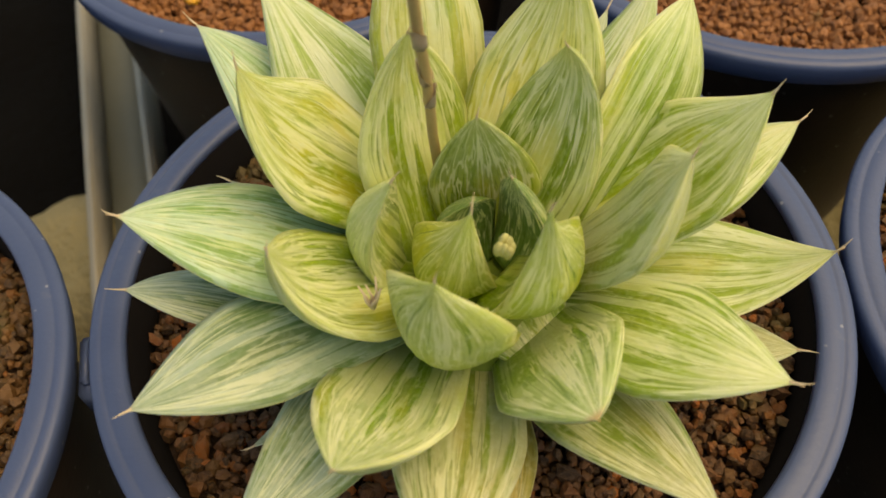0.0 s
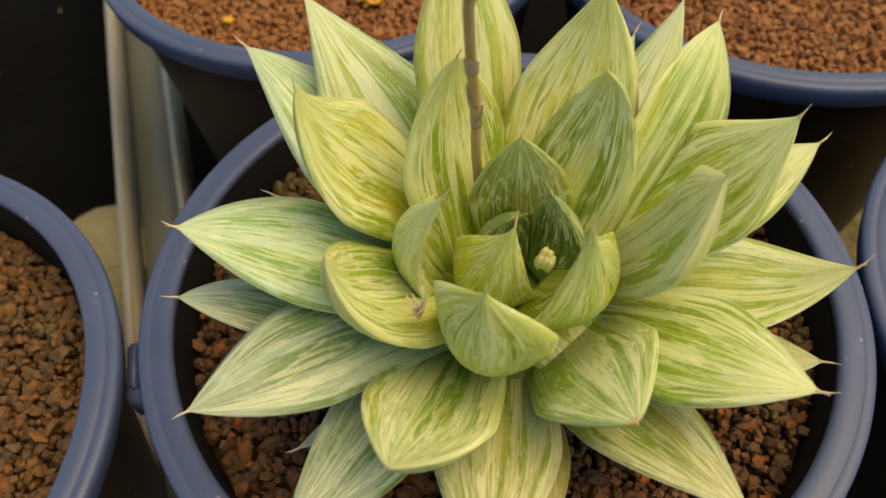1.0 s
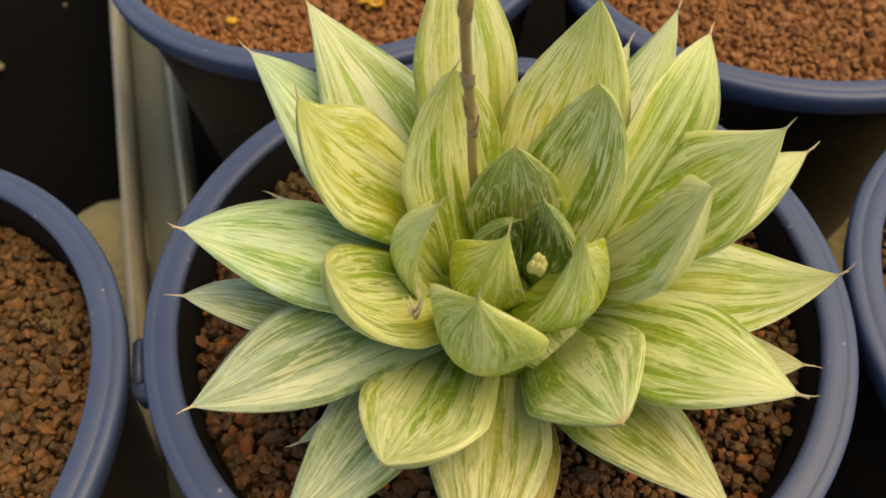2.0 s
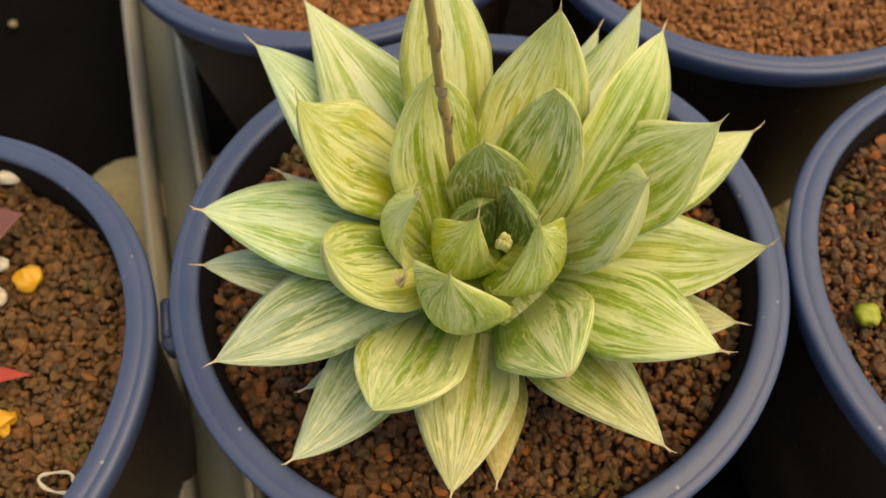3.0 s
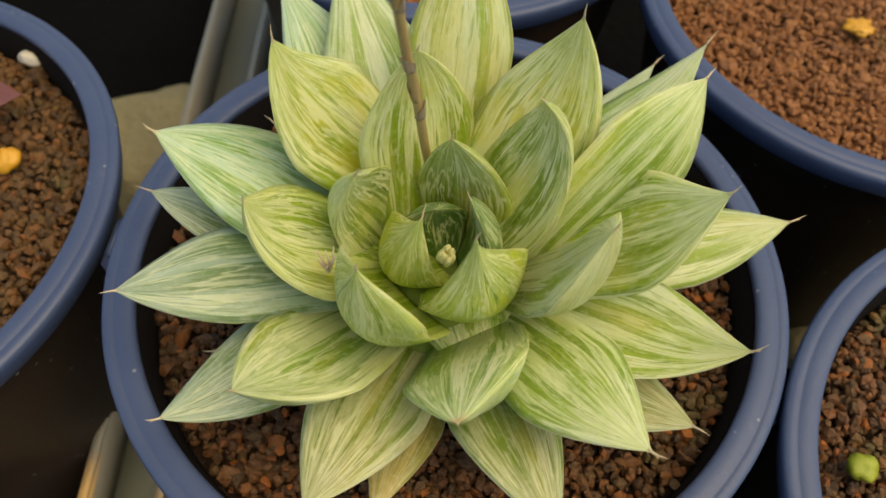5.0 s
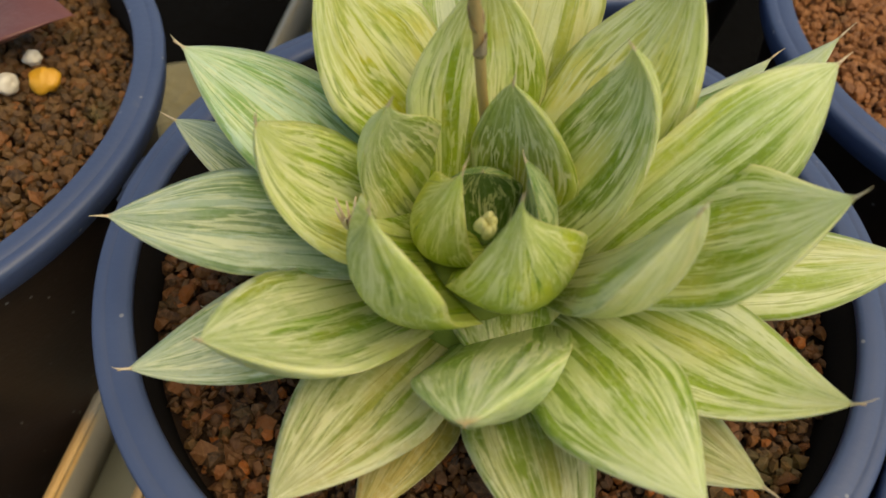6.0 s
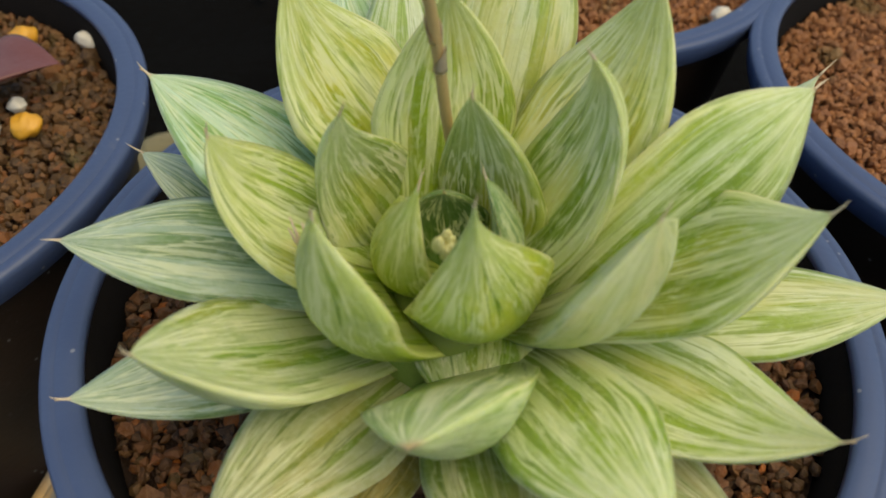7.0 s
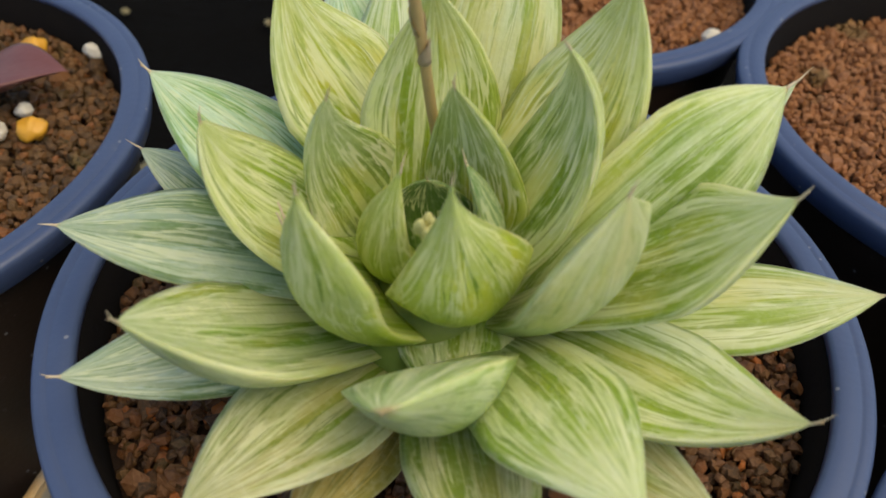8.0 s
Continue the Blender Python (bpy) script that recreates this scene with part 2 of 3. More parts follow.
GRAIN_C = grain_material("mixed_granules", [rgb(0.0212, 0.0112, 0.0033), rgb(0.0869, 0.0388, 0.0099), rgb(0.163, 0.0765, 0.0209), rgb(0.0404, 0.0214, 0.0066), rgb(0.115, 0.0612, 0.0176), rgb(0.212, 0.0714, 0.0143), rgb(0.0674, 0.0449, 0.011)], rgb(0.212, 0.114, 0.044))
SOIL = simple_material("dark_soil", rgb(0.03, 0.016, 0.010), rgb(0.07, 0.032, 0.018), 300.0, 0.95, 1.0, 0.002)
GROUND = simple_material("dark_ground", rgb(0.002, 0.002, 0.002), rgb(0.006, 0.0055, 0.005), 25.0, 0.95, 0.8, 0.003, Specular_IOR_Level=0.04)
STONE = simple_material("mossy_stone", rgb(0.17, 0.15, 0.07), rgb(0.42, 0.36, 0.22), 40.0, 0.95, 0.8, 0.003, Specular_IOR_Level=0.1)
RAIL = simple_material("grey_metal", rgb(0.13, 0.14, 0.11), rgb(0.21, 0.215, 0.17), 60.0, 0.55, 0.15, 0.0004)


def sunlit_edge_material():
    """Grey flange with warm sunlight painted in tan along its crest towards one end."""
    m = Nodes("sunlit_edge")
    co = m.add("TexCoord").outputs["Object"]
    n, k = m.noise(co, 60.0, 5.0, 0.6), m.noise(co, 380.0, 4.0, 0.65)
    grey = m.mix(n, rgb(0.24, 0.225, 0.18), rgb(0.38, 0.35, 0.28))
    lit_tan = m.mix(k, rgb(0.62, 0.33, 0.09), rgb(0.80, 0.55, 0.25))
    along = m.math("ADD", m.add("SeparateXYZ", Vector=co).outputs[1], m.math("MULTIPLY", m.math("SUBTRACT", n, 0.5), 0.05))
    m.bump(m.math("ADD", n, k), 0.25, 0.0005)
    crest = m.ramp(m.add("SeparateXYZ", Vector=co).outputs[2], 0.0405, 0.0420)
    return m.done(m.mix(m.math("MULTIPLY", crest, m.ramp(along, -0.030, -0.055)), grey, lit_tan), 0.5)


RAIL_EDGE = sunlit_edge_material()
CORE = simple_material("stem_flesh", rgb(0.12, 0.20, 0.02), rgb(0.28, 0.36, 0.08), 200.0, 0.45)
STALK = simple_material("dry_stalk", rgb(0.36, 0.25, 0.09), rgb(0.52, 0.37, 0.17), 260.0, 0.55)
PAPER = simple_material("papery_bract", rgb(0.58, 0.46, 0.32), rgb(0.72, 0.62, 0.48), 500.0, 0.7)
BUD = simple_material("flower_bud", rgb(0.50, 0.50, 0.15), rgb(0.76, 0.72, 0.36), 700.0, 0.5, 0.6)
YELLOW = simple_material("yellow_pellet", rgb(0.60, 0.27, 0.015), rgb(0.76, 0.42, 0.045), 300.0, 0.35)
WHITE = simple_material("white_pellet", rgb(0.62, 0.56, 0.44), rgb(0.80, 0.75, 0.64), 300.0, 0.5)
LIME = simple_material("green_pellet", rgb(0.20, 0.27, 0.02), rgb(0.42, 0.44, 0.04), 300.0, 0.45)
RED_LEAF = simple_material("dark_red_leaf", rgb(0.11, 0.035, 0.032), rgb(0.20, 0.075, 0.065), 160.0, 0.45)
BRIGHT_RED = simple_material("red_leaf", rgb(0.32, 0.03, 0.02), rgb(0.46, 0.07, 0.04), 200.0, 0.5)
THREAD = simple_material("pale_root", rgb(0.42, 0.38, 0.30), rgb(0.62, 0.58, 0.50), 400.0, 0.7)


# ---- helpers of this scene ----
def mesh_object(name, verts, faces, mat, smooth=True, parent=None):
    me = bpy.data.meshes.new(name)
    me.from_pydata(verts, [], faces)
    me.materials.append(mat)
    if smooth:
        me.polygons.foreach_set("use_smooth", [True] * len(me.polygons))
    me.update()
    ob = new(name, me)
    ob.parent = parent
    return ob


def part(name, bm, mat, parent, label="", smooth=True):
    me = bpy.data.meshes.new(name)
    bmesh.ops.recalc_face_normals(bm, faces=bm.faces[:])
    bm.to_mesh(me)
    bm.free()
    me.materials.append(mat)
    if smooth:
        me.polygons.foreach_set("use_smooth", [True] * len(me.polygons))
    ob = new(name, me)
    ob.parent = parent
    return tagged(ob, label)


def empty(name, place=(0, 0, 0)):
    ob = new(name)
    ob.location = place
    return ob


def lathe(profile, steps=128, close=False):
    bm = bmesh.new()
    rings = [[bm.verts.new((r * math.cos(2 * math.pi * i / steps), r * math.sin(2 * math.pi * i / steps), z)) for i in range(steps)] for r, z in profile]
    pairs = list(zip(rings, rings[1:])) + ([(rings[-1], rings[0])] if close else [])
    for a, b in pairs:
        for i in range(steps):
            j = (i + 1) % steps
            bm.faces.new((a[i], a[j], b[j], b[i]))
    return bm


def tube(points, radii, sides=10):
    """A closed tube along points."""
    bm = bmesh.new()
    pts = [Vector(p) for p in points]
    rings = []
    ref = Vector((1, 0.3, 0.1))
    for i, p in enumerate(pts):
        t = (pts[min(i + 1, len(pts) - 1)] - pts[max(i - 1, 0)]).normalized()
        s = t.cross(ref).normalized()
        n = s.cross(t)
        rings.append([bm.verts.new(p + radii[i] * (math.cos(2 * math.pi * k / sides) * s + math.sin(2 * math.pi * k / sides) * n)) for k in range(sides)])
    for a, b in zip(rings, rings[1:]):
        for k in range(sides):
            bm.faces.new((a[k], a[(k + 1) % sides], b[(k + 1) % sides], b[k]))
    bm.faces.new(rings[0])
    bm.faces.new(rings[-1])
    return bm


def lump(radius, seed, squash=(1, 1, 1), rough=0.18, detail=3, freq=1.3):
    bm = bmesh.new()
    bmesh.ops.create_icosphere(bm, subdivisions=detail, radius=1.0)
    for v in bm.verts:
        d = 1 + rough * noise.noise(v.co * freq + Vector((seed * 7.1, seed * 3.3, seed)))
        v.co = Vector((v.co.x * squash[0], v.co.y * squash[1], v.co.z * squash[2])) * d * radius
    return bm


# ---- ground and rail ----
RIM_Z, SOIL_Z, RIM_R = 0.100, 0.0915, 0.0575


def ground_sheet():
    bm = bmesh.new()
    bmesh.ops.create_grid(bm, x_segments=120, y_segments=120, size=1.2)
    for v in bm.verts:
        v.co.z = 0.004 * noise.noise(v.co * 22.0) + 0.002 * noise.noise(v.co * 70.0) - 0.004
        far = max(abs(v.co.x), abs(v.co.y))
        if far > 1.19:
            v.co.x, v.co.y, v.co.z = v.co.x * 40, v.co.y * 40, -0.004
    return bm


ground = tagged(part("ground", ground_sheet(), GROUND, None), "near-black ground under the plant pots", "ground", kind="structure")


def bar(a, b, across, z0, z1):
    """A long bar from a to b whose section reaches from across[0] to across[1] sideways and from z0 to z1."""
    a, b = Vector((*a, 0)), Vector((*b, 0))
    s = (b - a).normalized().cross(Vector((0, 0, 1)))
    bm = bmesh.new()
    rings = [[bm.verts.new(p + s * x + Vector((0, 0, z))) for x, z in ((across[0], z0), (across[1], z0), (across[1], z1), (across[0], z1))] for p in (a, b)]
    for i in range(4):
        bm.faces.new((rings[0][i], rings[0][(i + 1) % 4], rings[1][(i + 1) % 4], rings[1][i]))
    bm.faces.new(rings[0])
    bm.faces.new(rings[1])
    bmesh.ops.bevel(bm, geom=bm.edges[:], offset=0.0005, segments=2, affect="EDGES")
    return bm


bench_rail = empty("bench_rail")
tagged(bench_rail, "dull grey metal channel running between the pots", "rail")
RAIL_A, RAIL_B = (-0.152, 0.260), (0.037, -0.340)
part("web", bar(RAIL_A, RAIL_B, (-0.0068, 0.0068), 0.028, 0.030), RAIL, bench_rail)
part("stem", bar(RAIL_A, RAIL_B, (-0.0040, -0.0005), -0.002, 0.0278), POT_DARK, bench_rail, "dark steel stem under the channel")
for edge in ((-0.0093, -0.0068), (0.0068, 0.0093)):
    part("flange", bar(RAIL_A, RAIL_B, edge, 0.026, 0.043), RAIL_EDGE, bench_rail, "lighter metal flange with warm sunlight painted on its crest")

# pale grit on the dark ground
rng = random.Random(4)
grit = bmesh.new()
for k in range(70):
    g = lump(rng.uniform(0.0008, 0.0022), k, (1, 1, 0.7), 0.3, 1)
    bmesh.ops.translate(g, vec=(rng.uniform(-0.30, 0.22), rng.uniform(-0.12, 0.32), 0.0005), verts=g.verts[:])
    me_ = bpy.data.meshes.new("tmp")
    g.to_mesh(me_)
    g.free()
    grit.from_mesh(me_)
    bpy.data.meshes.remove(me_)
tagged(part("ground_grit", grit, STONE, None), "pale grit scattered over the dark ground", "grit", kind="stuff")


# ---- pots ----
def pot(name, x, y, label, spin=0.0):
    root = empty(name, (x, y, 0))
    root.rotation_euler = (0, 0, spin)
    tagged(root, label, "plant pot", "round plant pots")
    R = RIM_R
    part("rim", lathe([(R - 0.0053, 0.0978), (R - 0.0054, 0.0992), (R - 0.0052, 0.0997), (R - 0.0047, RIM_Z), (R - 0.0022, RIM_Z), (R - 0.0020, 0.09985), (R - 0.0018, 0.09998),
                       (R - 0.0005, 0.0998), (R - 0.0001, 0.0994), (R, 0.0985), (R - 0.0008, 0.0948), (R - 0.0013, 0.0943), (R - 0.0040, 0.0943), (R - 0.0042, 0.0978)], 192, True), RIM_BLUE, root, "slate-blue plastic rim")
    part("wall", lathe([(R - 0.0046, 0.0980), (R - 0.0038, 0.0944), (R - 0.0056, 0.085), (R - 0.0165, 0.004), (R - 0.0175, 0.0), (0.004, 0.0), (0.004, 0.001), (R - 0.0180, 0.001), (R - 0.0062, 0.085)], 128, True),
         POT_DARK, root, "dusty black plastic wall")
    part("lining", lathe([(R - 0.0054, 0.0985), (R - 0.0047, 0.0983), (R - 0.0064, 0.085), (R - 0.0170, 0.012), (R - 0.0176, 0.012), (R - 0.0070, 0.085)], 128, True), POT_INSIDE, root, "matt black inner wall")
    return root


POTS = {
    "main": (0.0, 0.0), "left": (-0.1142, -0.0279), "right": (0.1151, -0.0099), "back_left": (-0.0388, 0.1110), "back_right": (0.0725, 0.1010),
}
for i, (key, (px, py)) in enumerate(POTS.items()):
    pot("plant_pot", px, py, "round blue-rimmed black plastic pot " + ("holding the large succulent" if key == "main" else "filled with brown clay granules"), 0.7 * i)

# small clips that join neighbouring rims
for (x, y, rz, w) in ((-0.0573, -0.0140, 14.0, 0.0030), (0.0577, -0.0045, -5.0, 0.0016)):
    clip = empty("pot_clip", (x, y, 0.0))
    clip.rotation_euler = (0, 0, radians(rz))
    tagged(clip, "small blue plastic clip joining two pot rims", "clip", "pot clips")
    bm = bmesh.new()
    bmesh.ops.create_cube(bm, size=1.0, matrix=pose(0, 0, 0.0925) @ Matrix.Diagonal((w, 0.0105, 0.006, 1)))
    bmesh.ops.bevel(bm, geom=bm.edges[:], offset=0.0005, segments=2, affect="EDGES")
    part("bridge", bm, RIM_BLUE, clip)
    bm = bmesh.new()
    bmesh.ops.create_cube(bm, size=1.0, matrix=pose(0, 0, 0.0960) @ Matrix.Diagonal((w * 0.55, 0.0075, 0.0016, 1)))
    bmesh.ops.bevel(bm, geom=bm.edges[:], offset=0.0004, segments=2, affect="EDGES")
    part("ridge", bm, RIM_BLUE, clip)


def soil_bed(x, y, z, mat):
    bm = bmesh.new()
    rings, n = 26, 72
    rows_ = []
    for i in range(rings + 1):
        r = (RIM_R - 0.0064) * i / rings
        rows_.append([bm.verts.new((r * math.cos(2 * math.pi * k / n), r * math.sin(2 * math.pi * k / n), 0.0009 * noise.noise(Vector((r * 300, k * 0.9, z * 99))))) for k in range(n if i else 1)])
    for i in range(rings):
        a, b = rows_[i], rows_[i + 1]
        for k in range(n):
            if i == 0:
                bm.faces.new((a[0], b[k], b[(k + 1) % n]))
            else:
                bm.faces.new((a[k], b[k], b[(k + 1) % n], a[(k + 1) % n]))
    ob = part("potting_soil", bm, mat, None)
    ob.location = (x, y, z)
    return tagged(ob, "dark brown potting soil inside the pot", "soil", kind="structure")


def granules(x, y, z, spacing, size, mat, seed, hole=0.0, label=""):
    """Loose clay granules: one mesh of many small angular lumps."""
    rng = np.random.default_rng(seed)
    ico = bmesh.new()
    bmesh.ops.create_icosphere(ico, subdivisions=1, radius=1.0)
    base = np.array([v.co[:] for v in ico.verts])
    ico.verts.index_update()
    tri = np.array([[v.index for v in f.verts] for f in ico.faces])
    ico.free()
    V, F, count = [], [], 0
    R = RIM_R - 0.0070
    for layer, (gap, lift) in enumerate(((spacing, -size * 0.9), (spacing, 0.0), (spacing * 1.2, size * 0.8))):
        for gx in np.arange(-R, R, gap):
            for gy in np.arange(-R, R, gap * 0.92):
                px, py = gx + rng.uniform(-0.48, 0.48) * gap, gy + rng.uniform(-0.48, 0.48) * gap
                d = math.hypot(px, py)
                if d > R or d < hole or (layer == 2 and rng.random() < 0.45):
                    continue
                s = size * rng.lognormal(0.0, 0.27)
                p = base * (1 + 0.23 * rng.standard_normal((len(base), 1)).clip(-1.4, 1.4)) * rng.uniform(0.6, 1.25, 3)
                q = Matrix.Rotation(rng.uniform(0, 6.28), 3, Vector(rng.standard_normal(3)).normalized())
                p = p @ np.array(q) * s
                p += (px, py, lift + 0.25 * s + rng.uniform(-0.3, 0.3) * size)
                V.append(p)
                F.append(tri + count)
                count += len(base)
    ob = mesh_object("clay_granules", np.concatenate(V).tolist(), np.concatenate(F).tolist(), mat, False)
    ob.location = (x, y, z)
    return tagged(ob, label, "granules", kind="stuff")


for i, (key, (px, py)) in enumerate(POTS.items()):
    fine = key.startswith("back")
    soil_bed(px, py, SOIL_Z - 0.0022, SOIL)
    granules(px, py, SOIL_Z - 0.0006, 0.0015 if fine else 0.0017, 0.00076 if fine else 0.00086, GRAIN_B if fine else GRAIN_C if key == "left" else GRAIN_A, 11 + i, 0.006 if key == "main" else 0.0,
             "fine orange-brown clay granules filling the pot" if fine else "reddish-brown clay granules filling the pot")


# ---- the succulent ----
def width_profile(u, um, foot, a, b, spike=0.30, end=0.97, ess=0.35):
    """Half-width along the leaf: a full body that ends early, run out into a drawn-out point."""
    x = min(1.0, u / end)
    m = um / end
    y = (x - m) / (1 - m)
    body = foot + (1 - foot) * math.sin(0.5 * math.pi * x / m) if x < m else (1 - ess) * max(0.0, 1 - y ** a) ** b + ess * (0.5 + 0.5 * math.cos(math.pi * y)) ** 0.8
    point = 1.0 if u < um else (1 - u) / (1 - um)
    return (1 - spike) * body + spike * point


def leaf_shape(tip, base, width, um=0.55, e0=25, e1=15, roll=0.0, cup=0.0, dome=0.20, thick=0.50, a=1.9, b=0.9, foot=0.55, az=None, bend=0.38, twist=0.0, spike=0.30, end=0.97, ess=0.35, blunt=0.8):
    """Vertices, faces and uv of one fleshy leaf from base to tip. e0, e1: degrees by which it climbs at its foot and at its end."""
    B, T = Vector(base), Vector(tip)
    d = T - B
    L = d.length
    h = Vector((math.cos(radians(az)), math.sin(radians(az)), 0)) if az is not None else Vector((d.x, d.y, 0)).normalized()
    up = Vector((0, 0, 1))
    P1 = B + bend * L * (math.cos(radians(e0)) * h + math.sin(radians(e0)) * up)
    P2 = T - bend * L * (math.cos(radians(e1)) * h + math.sin(radians(e1)) * up)
    rings, half = 44, 12
    verts, uvs, faces = [], [], []
    side0 = h.cross(up)
    for i in range(rings + 1):
        u = 1 - (1 - i / rings) ** 1.25
        c = B * (1 - u) ** 3 + 3 * P1 * u * (1 - u) ** 2 + 3 * P2 * u * u * (1 - u) + T * u ** 3
        t = (3 * (P1 - B) * (1 - u) ** 2 + 6 * (P2 - P1) * u * (1 - u) + 3 * (T - P2) * u * u).normalized()
        s = (side0 - t * side0.dot(t)).normalized()
        s = Matrix.Rotation(radians(roll + twist * u), 3, t) @ s
        n = s.cross(t)
        w = max(0.012, width_profile(u, um, foot, a, b, spike, end, ess)) * width / 2
        th = thick * width / 2 * max(0.02, width_profile(u, um * 0.85, 0.8, 1.9, blunt, 0.3 if blunt > 0.6 else 0.1))
        for k in range(2 * half):
            if k <= half:
                v, topside = -1 + 2 * k / half, True
            else:
                v, topside = 1 - 2 * (k - half) / half, False
            v2 = math.copysign(abs(v) ** 0.85, v)
            z = cup * w * v2 * v2 + (dome * w * (1 - abs(v2) ** 2.6) if topside else -th * (1 - abs(v2) ** 2.2))
            verts.append(c + s * (w * v2) + n * z)
            uvs.append((0.5 + 0.5 * v2, u))
    m = 2 * half
    for i in range(rings):
        for k in range(m):
            faces.append((i * m + k, i * m + (k + 1) % m, (i + 1) * m + (k + 1) % m, (i + 1) * m + k))
    faces.append(tuple(range(m))[::-1])
    faces.append(tuple(rings * m + k for k in range(m)))
    return verts, faces, uvs, (T - P2).normalized()


def leaf(parent, tip, base, width, mat, bristle=2.5, **shape):
    mm = 0.001
    tip, base = Vector(tip) * mm, Vector(base) * mm
    verts, faces, uvs, way = leaf_shape(tip, base, width * mm, **shape)
    ob = mesh_object("leaf", verts, faces, MAT[mat], True, parent)
    uv = ob.data.uv_layers.new(name="leaf")
    for f in ob.data.polygons:
        below = 2.0 if f.index % 24 >= 12 else 0.0
        for k in f.loop_indices:
            p, q = uvs[ob.data.loops[k].vertex_index]
            uv.data[k].uv = (p + below, q)
    if bristle:
        side = Vector((random.uniform(-1, 1), random.uniform(-1, 1), random.uniform(0.2, 1))) * 0.25
        pts = [tip - way * 0.0016 + (way + side * k / 5) * bristle * mm * k / 5 for k in range(6)]
        part("bristle", tube(pts, [0.00016, 0.00017, 0.00014, 0.00010, 0.00006, 0.00002], 6), BRISTLE, ob, "dry tan bristle tip")
    return ob


plant = empty("succulent_plant", (0, 0, 0))
tagged(plant, "variegated yellow-green haworthia rosette with pointed fleshy leaves", "succulent")

# tip, foot and width in millimetres, look, shape
# outermost, low
leaf(plant, (-43.9, -10.4, 126.3), (-3.9, -6.2, 102.5), 18.9, "mist", e0=39, e1=26, um=0.61, az=-170, roll=-3, cup=0.03, a=2.55, spike=0.29, ess=0.15, foot=0.55)
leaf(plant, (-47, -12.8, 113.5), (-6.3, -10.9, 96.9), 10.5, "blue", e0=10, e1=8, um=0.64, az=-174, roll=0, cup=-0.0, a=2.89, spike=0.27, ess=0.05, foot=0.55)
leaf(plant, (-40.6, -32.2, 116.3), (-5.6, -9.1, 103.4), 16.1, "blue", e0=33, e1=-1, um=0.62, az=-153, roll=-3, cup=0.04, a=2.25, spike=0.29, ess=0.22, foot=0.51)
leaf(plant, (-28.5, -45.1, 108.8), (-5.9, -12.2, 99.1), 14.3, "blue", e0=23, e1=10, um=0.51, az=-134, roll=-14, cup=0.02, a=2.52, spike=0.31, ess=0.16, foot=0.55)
leaf(plant, (-3.5, -50.6, 111.1), (0.1, -14.6, 99.2), 17.3, "shaded", e0=26, e1=16, um=0.49, az=-96, roll=-2, cup=0.06, a=2.38, spike=0.31, ess=0.19, foot=0.55)
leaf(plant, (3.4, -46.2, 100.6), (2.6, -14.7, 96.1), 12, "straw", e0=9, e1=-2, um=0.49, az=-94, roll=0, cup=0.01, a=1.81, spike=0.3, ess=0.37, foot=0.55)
leaf(plant, (29.2, -42.5, 108.3), (5.9, -12.7, 97.7), 15.9, "shaded", e0=19, e1=1, um=0.48, az=-51, roll=-5, cup=0.04, a=2.2, spike=0.3, ess=0.26, foot=0.55)
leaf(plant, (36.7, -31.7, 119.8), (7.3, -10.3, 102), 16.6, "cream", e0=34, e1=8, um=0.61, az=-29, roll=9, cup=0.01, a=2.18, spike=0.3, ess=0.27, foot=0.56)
leaf(plant, (44, -21, 108.6), (7.4, -10.8, 97.1), 14.3, "shaded", e0=14, e1=17, um=0.58, az=-15, roll=3, cup=0.0, a=2.32, spike=0.29, ess=0.23, foot=0.55)
leaf(plant, (47.1, -12.4, 119.2), (8, -6, 101.6), 20.5, "warm", e0=36, e1=52, um=0.55, az=-4, roll=-9, cup=0.16, a=1.96, spike=0.32, ess=0.29, foot=0.55)
leaf(plant, (52.1, 16.2, 114.1), (6.1, -5.3, 98.7), 13.8, "warm", e0=24, e1=19, um=0.67, az=26, roll=11, cup=0.01, a=2.31, spike=0.28, ess=0.24, foot=0.55)
leaf(plant, (31.3, 21, 134.2), (11.1, -9.7, 99.2), 16.6, "cream", e0=49, e1=8, um=0.69, az=75, roll=45, cup=0.13, a=1.91, spike=0.31, ess=0.34, foot=0.54)
leaf(plant, (31.6, 38.8, 126.1), (4.5, -4.2, 97.7), 16.3, "pale", e0=29, e1=37, um=0.53, az=63, roll=-2, cup=-0.01, a=1.79, spike=0.3, ess=0.37, foot=0.55)
leaf(plant, (24.7, 39.3, 118.8), (3.6, -3.6, 97), 12.5, "pale", e0=25, e1=25, um=0.55, az=64, roll=0, cup=0.0, a=1.9, spike=0.3, ess=0.35, foot=0.55)
leaf(plant, (-6.8, 25.3, 149.6), (-0.6, -3.5, 102.5), 16.1, "warm", e0=47, e1=59, um=0.65, az=106, roll=4, cup=-0.02, a=2.03, spike=0.29, ess=0.33, foot=0.55)
leaf(plant, (-30.4, 30.2, 133.9), (-2.2, -2.3, 100.1), 20.7, "pale", e0=41, e1=29, um=0.53, az=130, roll=-3, cup=0.04, a=1.65, spike=0.29, ess=0.44, foot=0.55)
leaf(plant, (-40.7, 26.8, 126.7), (-3.2, -4.8, 98.2), 17.3, "mist", e0=30, e1=13, um=0.56, az=145, roll=-3, cup=0.05, a=2.22, spike=0.29, ess=0.26, foot=0.55)
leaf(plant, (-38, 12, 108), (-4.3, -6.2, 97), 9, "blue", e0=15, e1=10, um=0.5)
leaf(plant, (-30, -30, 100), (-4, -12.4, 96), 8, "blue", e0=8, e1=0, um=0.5)
